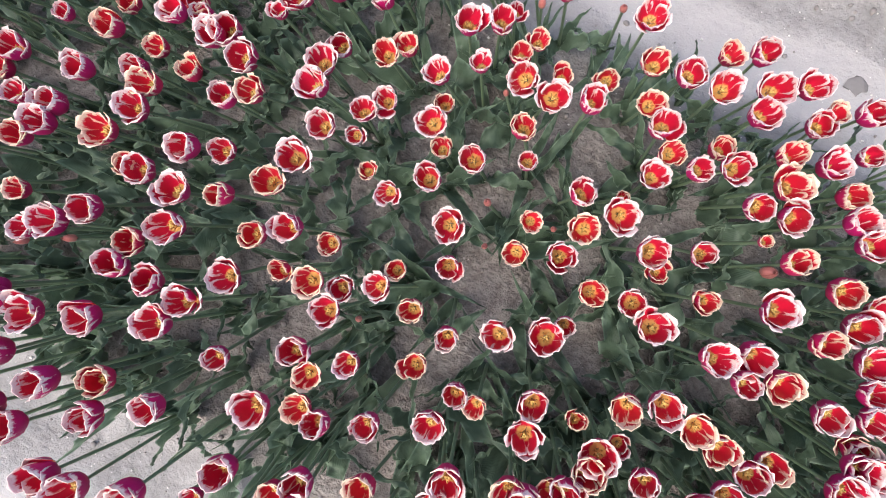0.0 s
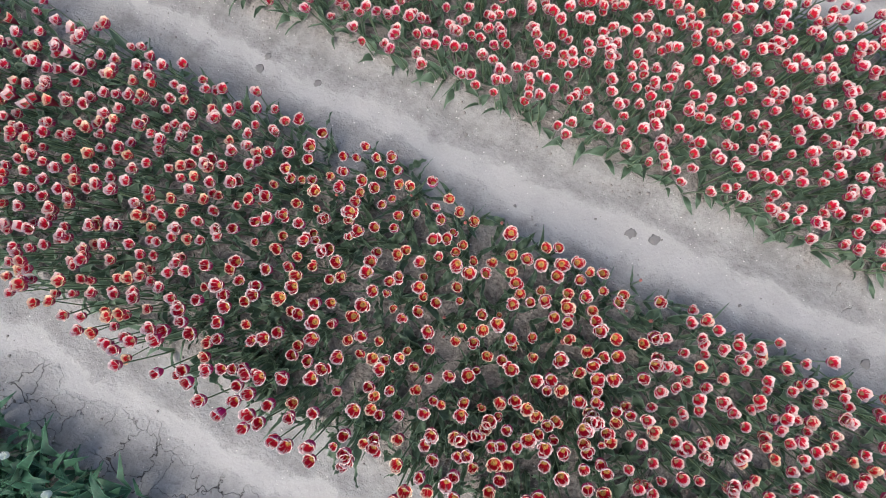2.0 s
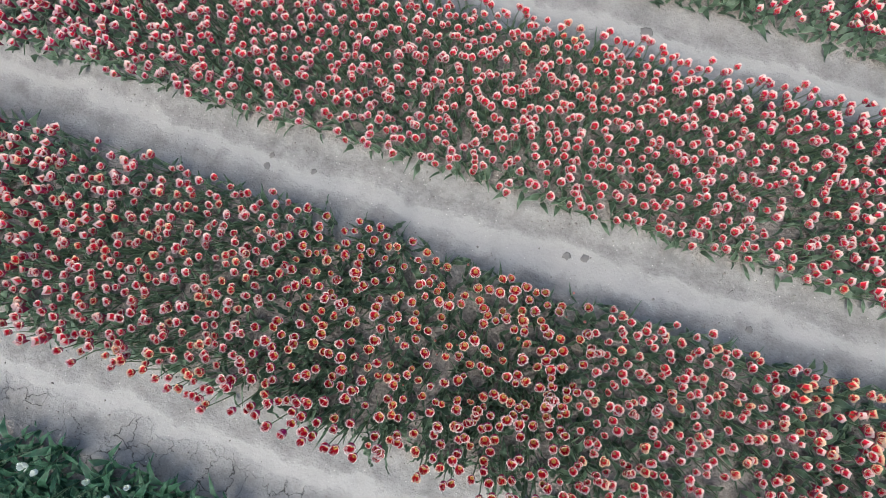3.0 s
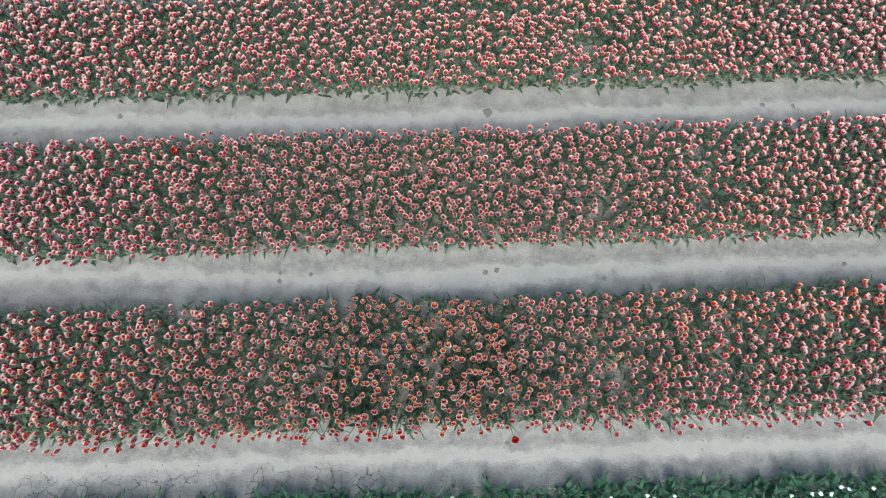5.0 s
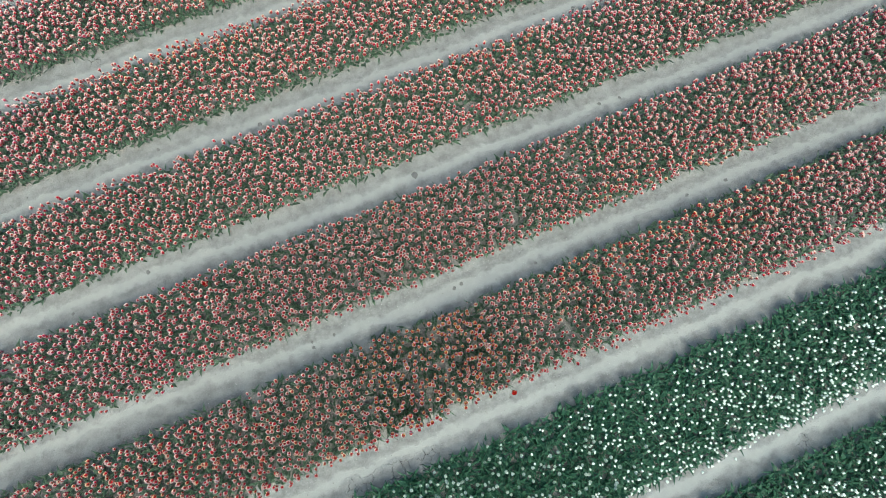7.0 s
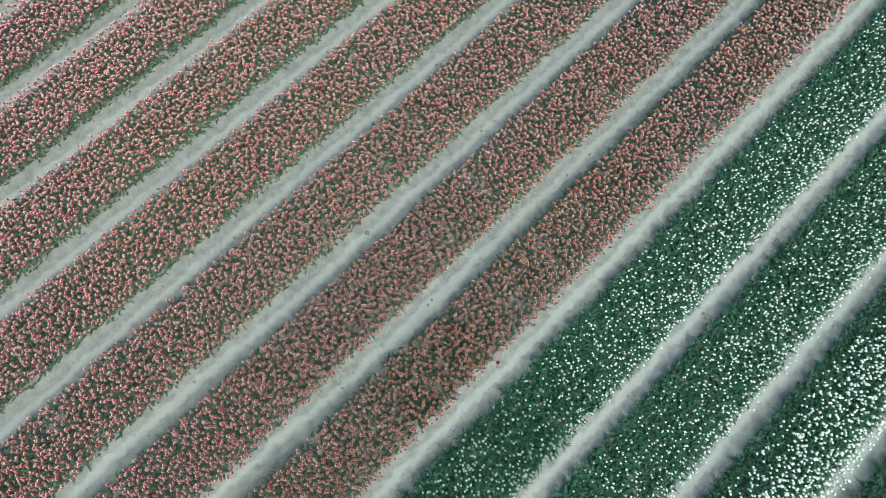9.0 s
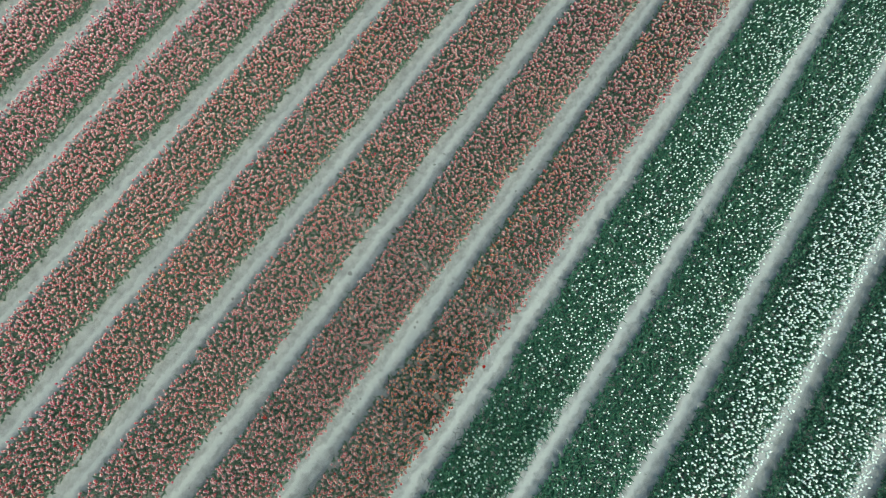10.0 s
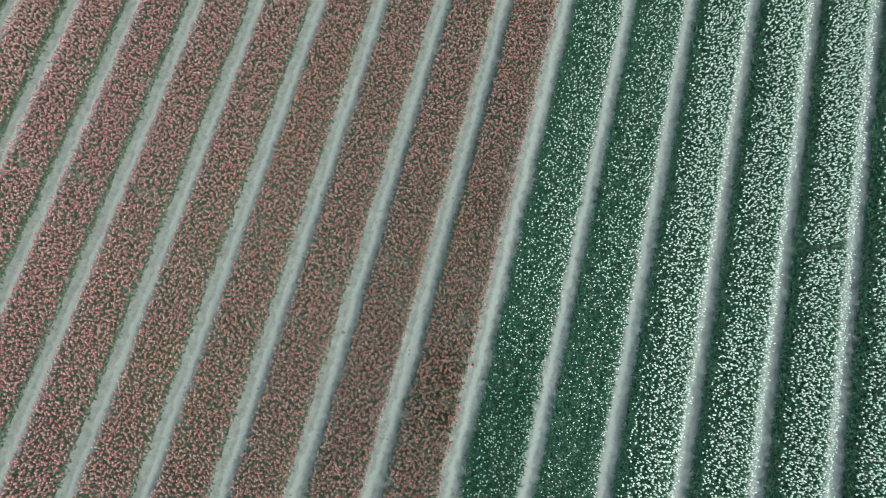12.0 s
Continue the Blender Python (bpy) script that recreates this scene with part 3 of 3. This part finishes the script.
def tulip(x, y, across, kind, top=0.305):
    """One plant: stem, leaves, six petals, stamens and pistil. The head is `across` metres wide and its rim stands at `top`."""
    across = min(across, 0.049) * rng.uniform(0.92, 1.02)
    mid = round(y / PITCH) * PITCH
    ang = rng.uniform(0, 6.283)
    lean = rng.uniform(0.0, 0.04)
    push = max(0.0, abs(y - mid) - 0.38) * 0.1 * (1 if y > mid else -1)
    bx, by = x - lean * math.cos(ang), y + 0.068 - 0.8 * lean * math.sin(ang) - push
    bz = ground_height(bx, by) - 0.004
    if kind == 2:
        top *= 0.8
    elif across < 0.042:
        top -= 0.02
    r = across / 2.44 if kind != 2 else max(across / 2.5, 0.006)
    height = top - bz - 1.70 * r
    thing = new("tulip" if kind < 3 else "scarlet_tulip" if kind == 3 else "white_tulip")
    thing.location = (bx, by, bz)
    tagged(thing, LABELS[kind], "tulip", "tulips of the field")
    shift = Vector((x - bx, y - by, 0))
    slant = Vector((shift.x, shift.y, height))
    child("stem", stem_mesh, thing, Vector((0, 0, 1)).rotation_difference(slant).to_matrix().to_4x4() @ Matrix.Diagonal((1, 1, slant.length, 1)))
    head = Matrix.Translation((shift.x, shift.y, height)) @ Vector((0, 0, 1)).rotation_difference(slant).to_matrix().to_4x4() @ Matrix.Rotation(rng.uniform(-0.15, 0.15), 4, "X") @ turned(rng.uniform(0, 120))
    forms = petal_meshes[kind]
    closing = 0.72 if kind == 4 else 1.0
    pick = rng.randrange(len(forms))
    for k in range(6):
        me = forms[min(max(pick + rng.choice((-1, 0, 0, 1)), 0), len(forms) - 1)]
        s = r * (1.05 if k % 2 else 0.94)
        if kind == 2:
            child("petal", me, thing, head @ turned(60 * k) @ Matrix.Diagonal((s, s, 1.4 * s, 1)))
            continue
        child("petal", me, thing, head @ turned(60 * k + rng.uniform(-9, 9)) @ Matrix.Rotation(rng.uniform(-0.10, 0.12) + (0.18 if rng.random() < 0.08 else 0.0), 4, "Y") @ Matrix.Diagonal((s * closing, s * closing, s * rng.uniform(0.88, 1.1), 1)))
    if kind in (0, 1, 3):
        s = Matrix.Scale(r, 4)
        child("pistil", pistil_mesh, thing, head @ s)
        for k in range(6):
            child("stamen", stamen_mesh, thing, head @ s @ turned(60 * k) @ Matrix.Translation((0.27, 0, 0.42)) @ Matrix.Rotation(0.35, 4, "Y"))
    a = rng.uniform(0, 360)
    pool = leaf_white_meshes if kind == 4 else leaf_meshes
    edge = y < -0.36
    for k in range(3 if edge or rng.random() < 0.25 else 2):
        k2 = rng.uniform(0.65, 0.95) if edge else rng.uniform(0.5, 0.75) if y > 0.38 else rng.uniform(0.65, 1.0)
        child("leaf", rng.choice(pool), thing, Matrix.Rotation(LEAN * rng.uniform(0.6, 1.7), 4, "X") @ turned(a + 115 * k + rng.uniform(-35, 35)) @ Matrix.Scale(k2, 4))


def plant_row(x, plants):
    """Plants of one 10 cm strip across the bed: offset along the bed, place across it, width of the head in mm, kind."""
    for dx, y, mm, kind in plants:
        tulip(x + dx, y, mm / 1000, kind)


plant_row(-0.9, ((0.052, -0.442, 52, 0), (0.058, -0.408, 49, 0), (0.066, -0.325, 56, 0), (0.072, -0.151, 51, 0), (0.085, 0.015, 47, 0), (0.082, 0.130, 42, 1), (0.096, 0.145, 18, 2), (0.085, 0.186, 40, 0), (0.050, 0.340, 46, 0),))
plant_row(-0.8, ((0.015, -0.539, 48, 0), (0.080, -0.527, 38, 0), (0.092, -0.496, 51, 0), (0.048, -0.378, 52, 0), (0.002, -0.357, 50, 0), (0.012, -0.269, 48, 0), (0.001, -0.211, 40, 1), (0.082, -0.210, 45, 0), (0.043, -0.191, 48, 0), (0.097, -0.149, 38, 0), (0.045, -0.120, 40, 1), (0.056, -0.089, 52, 0), (0.075, 0.004, 32, 0), (0.036, 0.070, 44, 0), (0.082, 0.101, 47, 0), (0.030, 0.176, 48, 0), (0.025, 0.232, 37, 1), (0.074, 0.273, 46, 0), (0.027, 0.309, 43, 0), (0.018, 0.364, 55, 0), (0.097, 0.372, 46, 0), (0.075, 0.419, 47, 0),))
plant_row(-0.8, ((0.090, 0.489, 53, 0),))
plant_row(-0.7, ((0.026, -0.519, 55, 0), (0.068, -0.456, 43, 0), (0.031, -0.424, 38, 1), (0.021, -0.380, 46, 1), (0.044, -0.350, 46, 0), (0.013, -0.301, 50, 0), (0.006, -0.242, 47, 0), (0.060, -0.196, 43, 1), (0.079, -0.165, 45, 0), (0.073, -0.130, 56, 0), (0.072, -0.063, 52, 0), (0.067, 0.022, 48, 1), (0.052, 0.071, 39, 1), (0.097, 0.135, 47, 0), (0.021, 0.141, 45, 0), (0.038, 0.204, 42, 1), (0.081, 0.270, 42, 1), (0.008, 0.291, 31, 1), (0.045, 0.307, 40, 0), (0.099, 0.355, 37, 1),))
plant_row(-0.6, ((0.081, -0.559, 49, 0), (0.002, -0.556, 47, 0), (0.086, -0.453, 48, 0), (0.003, -0.436, 41, 0), (0.038, -0.420, 41, 0), (0.089, -0.404, 48, 0), (0.067, -0.395, 38, 0), (0.029, -0.331, 19, 2), (0.049, -0.308, 37, 0), (0.091, -0.293, 19, 2), (0.090, -0.279, 56, 0), (0.002, -0.266, 36, 1), (0.063, -0.130, 49, 1), (0.084, -0.076, 51, 0), (0.080, -0.034, 44, 1), (0.032, -0.015, 43, 0), (0.041, 0.031, 40, 1), (0.043, 0.088, 46, 0), (0.075, 0.110, 43, 0), (0.048, 0.126, 39, 1), (0.050, 0.190, 39, 0), (0.061, 0.201, 39, 0),))
plant_row(-0.6, ((0.016, 0.217, 31, 1), (0.041, 0.303, 21, 2), (0.059, 0.329, 45, 0), (0.043, 0.391, 43, 0), (0.005, 0.451, 41, 0), (0.051, 0.465, 38, 0), (0.062, 0.520, 38, 0),))
plant_row(-0.5, ((0.076, -0.564, 46, 0), (0.074, -0.521, 52, 0), (0.006, -0.505, 45, 0), (0.039, -0.462, 52, 0), (0.039, -0.400, 56, 0), (0.016, -0.235, 53, 0), (0.019, -0.159, 41, 1), (0.051, -0.152, 48, 0), (0.088, -0.086, 52, 0), (0.092, 0.002, 46, 0), (0.012, 0.017, 38, 1), (0.079, 0.077, 50, 0), (0.018, 0.084, 46, 0), (0.033, 0.104, 51, 0), (0.076, 0.174, 32, 0), (0.095, 0.211, 47, 0), (0.047, 0.231, 39, 1), (0.034, 0.267, 48, 0), (0.033, 0.311, 42, 0), (0.029, 0.348, 37, 1), (0.073, 0.384, 48, 0), (0.008, 0.395, 43, 0),))
plant_row(-0.5, ((0.063, 0.442, 46, 0), (0.018, 0.499, 40, 0), (0.077, 0.522, 46, 0),))
plant_row(-0.4, ((0.093, -0.556, 48, 0), (0.015, -0.530, 52, 0), (0.097, -0.467, 49, 0), (0.016, -0.460, 53, 0), (0.083, -0.426, 45, 1), (0.012, -0.362, 56, 0), (0.005, -0.290, 52, 0), (0.062, -0.286, 50, 0), (0.003, -0.247, 45, 1), (0.036, -0.201, 47, 0), (0.013, -0.157, 54, 0), (0.080, -0.124, 42, 1), (0.030, -0.066, 43, 0), (0.024, 0.032, 46, 1), (0.089, 0.125, 48, 0), (0.092, 0.174, 42, 0), (0.044, 0.248, 47, 0), (0.097, 0.326, 42, 0), (0.026, 0.338, 42, 0), (0.048, 0.374, 34, 0), (0.097, 0.426, 18, 2), (0.045, 0.438, 40, 1),))
plant_row(-0.4, ((0.088, 0.445, 40, 1), (0.020, 0.491, 43, 0),))
plant_row(-0.3, ((0.033, -0.551, 48, 0), (0.065, -0.416, 45, 0), (0.004, -0.325, 48, 0), (0.095, -0.324, 40, 0), (0.020, -0.283, 45, 0), (0.044, -0.223, 44, 0), (0.052, -0.153, 43, 1), (0.091, -0.117, 48, 0), (0.026, -0.078, 47, 1), (0.036, -0.026, 48, 0), (0.048, 0.037, 45, 0), (0.092, 0.053, 32, 0), (0.003, 0.086, 50, 0), (0.081, 0.090, 39, 0), (0.062, 0.196, 42, 1), (0.086, 0.222, 40, 1), (0.009, 0.278, 41, 0), (0.053, 0.364, 39, 0), (0.064, 0.418, 15, 2), (0.060, 0.491, 48, 0),))
plant_row(-0.2, ((0.029, -0.559, 50, 0), (0.002, -0.518, 50, 0), (0.074, -0.489, 29, 0), (0.088, -0.437, 51, 0), (0.083, -0.352, 49, 0), (0.091, -0.263, 46, 0), (0.097, -0.196, 43, 0), (0.009, -0.179, 36, 1), (0.057, -0.171, 42, 1), (0.096, -0.158, 41, 0), (0.048, -0.110, 37, 1), (0.081, 0.000, 33, 0), (0.037, 0.009, 31, 1), (0.088, 0.122, 47, 0), (0.004, 0.125, 39, 0), (0.085, 0.162, 37, 1), (0.054, 0.205, 45, 0), (0.054, 0.294, 47, 0), (0.097, 0.321, 44, 0), (0.054, 0.377, 44, 0), (0.012, 0.413, 36, 0), (0.100, 0.441, 42, 1),))
plant_row(-0.2, ((0.039, 0.473, 42, 1),))
plant_row(-0.1, ((0.033, -0.500, 48, 0), (0.060, -0.432, 36, 1), (0.086, -0.402, 46, 0), (0.070, -0.330, 44, 0), (0.035, -0.327, 39, 1), (0.018, -0.284, 39, 1), (0.061, -0.241, 39, 0), (0.035, -0.187, 14, 2), (0.044, -0.130, 42, 0), (0.052, -0.100, 36, 1), (0.087, -0.005, 43, 0), (0.028, 0.039, 47, 0), (0.018, 0.095, 35, 1), (0.070, 0.100, 46, 0), (0.054, 0.242, 14, 2), (0.002, 0.247, 33, 0), (0.075, 0.259, 52, 0), (0.049, 0.295, 38, 1), (0.062, 0.329, 35, 1), (0.006, 0.357, 32, 0), (0.029, 0.419, 21, 2), (0.063, 0.429, 44, 1),))
plant_row(0.0, ((0.061, -0.369, 42, 1), (0.024, -0.299, 43, 0), (0.098, -0.256, 41, 0), (0.043, -0.202, 39, 1), (0.060, -0.143, 37, 0), (0.000, -0.135, 42, 1), (0.012, -0.055, 41, 0), (0.044, 0.002, 14, 2), (0.090, 0.011, 40, 1), (0.086, 0.060, 32, 1), (0.016, 0.064, 20, 2), (0.040, 0.140, 35, 0), (0.012, 0.177, 42, 1), (0.025, 0.250, 51, 0), (0.081, 0.263, 47, 0), (0.022, 0.292, 36, 1), (0.086, 0.327, 41, 1), (0.053, 0.482, 21, 2),))
plant_row(0.1, ((0.052, -0.333, 29, 0), (0.050, -0.305, 48, 0), (0.041, -0.207, 31, 1), (0.009, -0.206, 40, 0), (0.024, -0.109, 44, 0), (0.082, -0.083, 49, 0), (0.097, -0.051, 35, 0), (0.046, 0.029, 44, 0), (0.024, 0.077, 14, 2), (0.059, 0.084, 43, 1), (0.031, 0.126, 44, 0), (0.095, 0.130, 47, 0), (0.088, 0.154, 24, 1), (0.094, 0.284, 49, 0), (0.062, 0.321, 42, 1), (0.039, 0.373, 45, 1), (0.093, 0.383, 50, 0), (0.001, 0.447, 53, 0),))
plant_row(0.2, ((0.082, -0.318, 43, 0), (0.027, -0.276, 43, 1), (0.080, -0.253, 37, 1), (0.014, -0.210, 46, 0), (0.004, -0.168, 46, 0), (0.067, -0.161, 33, 1), (0.010, 0.010, 44, 1), (0.066, 0.020, 47, 0), (0.078, 0.081, 33, 1), (0.054, 0.100, 48, 0), (0.015, 0.212, 44, 0), (0.064, 0.244, 46, 0), (0.022, 0.262, 43, 1), (0.087, 0.300, 45, 1), (0.048, 0.388, 51, 0), (0.036, 0.454, 40, 1), (0.079, 0.472, 49, 0),))
plant_row(0.3, ((0.007, -0.235, 36, 0), (0.073, -0.234, 46, 0), (0.010, -0.183, 48, 0), (0.031, -0.160, 31, 0), (0.018, -0.106, 46, 1), (0.058, -0.081, 48, 0), (0.091, 0.001, 45, 0), (0.003, 0.001, 49, 0), (0.055, 0.077, 36, 1), (0.026, 0.138, 43, 0), (0.096, 0.194, 22, 1), (0.062, 0.240, 53, 0), (0.010, 0.275, 44, 0), (0.091, 0.286, 49, 1), (0.073, 0.327, 45, 1), (0.014, 0.373, 51, 0), (0.097, 0.398, 47, 0), (0.014, 0.423, 53, 0), (0.063, 0.453, 56, 0),))
plant_row(0.4, ((0.023, -0.218, 46, 0), (0.073, -0.150, 46, 0), (0.091, -0.111, 52, 0), (0.041, -0.097, 42, 1), (0.007, -0.090, 43, 1), (0.038, -0.005, 42, 0), (0.081, 0.021, 50, 1), (0.035, 0.036, 56, 0), (0.042, 0.107, 53, 0), (0.034, 0.176, 31, 2), (0.037, 0.178, 46, 1), (0.011, 0.247, 50, 0), (0.097, 0.279, 53, 0), (0.074, 0.315, 47, 1), (0.031, 0.344, 49, 0), (0.087, 0.400, 41, 0), (0.017, 0.438, 34, 1), (0.058, 0.455, 49, 0),))
plant_row(0.5, ((0.009, -0.087, 44, 1), (0.054, 0.015, 49, 0), (0.094, 0.061, 45, 0), (0.015, 0.094, 44, 1), (0.080, 0.100, 48, 0), (0.049, 0.145, 55, 0), (0.076, 0.178, 43, 0), (0.014, 0.182, 52, 1), (0.028, 0.259, 48, 0), (0.086, 0.260, 44, 1), (0.098, 0.378, 17, 2), (0.049, 0.379, 55, 0), (0.054, 0.408, 45, 1),))
plant_row(0.6, ((0.078, -0.087, 29, 0), (0.002, -0.070, 55, 0), (0.074, -0.047, 44, 0), (0.008, -0.035, 55, 0), (0.090, 0.002, 44, 1), (0.006, 0.032, 44, 0), (0.033, 0.132, 48, 0), (0.013, 0.205, 53, 0), (0.079, 0.284, 44, 1), (0.090, 0.381, 25, 2), (0.079, 0.450, 56, 0), (0.003, 0.503, 20, 2),))
plant_row(0.7, ((0.019, 0.179, 53, 0), (0.042, 0.241, 56, 0), (0.011, 0.324, 51, 0), (0.003, 0.327, 56, 0),))

# the corner of the stretch that the strips leave open
for i in range(28):
    for j in range(16):
        x, y = NEAR0 + (i + rng.random()) * 0.07, -0.57 + (j + rng.random()) * 0.07
        if y < -0.43 + 0.72 * x or y > 0.33 + 0.5 * (x + 1.1):
            if abs(y + 0.03) < 0.53 and NEAR0 < x < NEAR1:
                tulip(x, y, rng.uniform(0.04, 0.05), rng.choice((0, 0, 1)))

# scarlet strays
for x, y in ((-2.09, 1.85), (6.41, 1.05), (6.84, -0.51), (1.72, 4.57), (6.34, -0.27), (0.68, -0.60), (-0.08, 6.28), (-4.22, 4.07)):
    tulip(x, y, 0.055, 3, 0.33)

# white tulips that stand free at the bed's edge
for i in range(45):
    tulip(rng.uniform(-2.6, -0.4), rng.uniform(-1.7, -1.06), rng.uniform(0.042, 0.05), 4)

# ---------------------------------------------------------------- crumbs of soil and shell grit
def lump(seed, m, fine=1):
    r2 = random.Random(seed)
    bm = bmesh.new()
    bmesh.ops.create_icosphere(bm, subdivisions=fine, radius=1)
    t = Table()
    for v in bm.verts:
        t.vert(v.co * r2.uniform(0.6, 1.15) * Vector((1, 1, 0.7)).length / 1.6, (0, 0))
    for f in bm.faces:
        t.tri(*[v.index for v in f.verts], m)
    bm.free()
    return t


lumps = [lump(s, 0) for s in range(5)]


def strew(name, count, low, high, material, label, where):
    spots = []
    while len(spots) < count:
        x, y = rng.uniform(-2.6, 2.8), rng.uniform(-1.3, 1.9)
        if where(y % PITCH) < rng.random():
            continue
        k = low * (high / low) ** (rng.random() ** 2)
        spots.append((x, y, ground_height(x, y) + 0.2 * k, rng.uniform(0, 6.28), k, 0.5, rng.randrange(5)))
    sow(name, lumps, spots, [material], label, "soil", True)


strew("soil_crumbs", 4200, 0.0025, 0.009, clod_soil, "grey crumbs of dry clay on the beds and furrow sides", lambda s: 0.2 if 0.64 < s < 0.86 else 0.8)
strew("shell_grit", 4600, 0.0012, 0.0044, shell, "tiny pale shell grit scattered on the soil", lambda s: 1.0 if 0.84 < s < 1.1 else 0.4)

# flat dark clods that lie in the furrows
clod_dark = plain_material("dark_clod", (0.16, 0.154, 0.148), (0.24, 0.232, 0.224), 70, 0.9)
CLODS = ((-1.24, 0.80, 20), (-0.97, 0.78, 20), (0.55, 0.75, 27), (0.65, 0.77, 27), (0.65, 2.27, 50), (3.53, 2.25, 26), (4.24, 0.71, 30), (3.70, 0.72, 28), (3.24, 2.27, 26), (-1.32, 5.21, 30), (3.55, 3.70, 32), (-0.94, 3.69, 30), (-2.79, 2.35, 28), (-1.24, 0.73, 24), (4.10, -3.89, 26), (-1.36, 6.94, 28))
clod_meshes = [lump(40 + k, 0, 2).mesh("clod", [clod_dark], 0.5) for k in range(4)]


def clod(x, y, size):
    ob = new("soil_clod", rng.choice(clod_meshes))
    ob.location = (x, y, ground_height(x, y) + 0.04 * size)
    ob.rotation_euler = (0, 0, rng.uniform(0, 6.28))
    ob.scale = (size, size * rng.uniform(0.75, 1.0), size * 0.2)
    tagged(ob, "dark clod of clay lying in a pale furrow", "clod", "clods in the furrows")


for x, y, mm in CLODS:
    clod(x, y, mm / 1000)
for i in range(46):
    clod(rng.uniform(-4, 9), PITCH * rng.randrange(-3, 8) + rng.choice((0.64, 0.68, 0.85)) + rng.uniform(-0.03, 0.03), rng.uniform(0.014, 0.028))
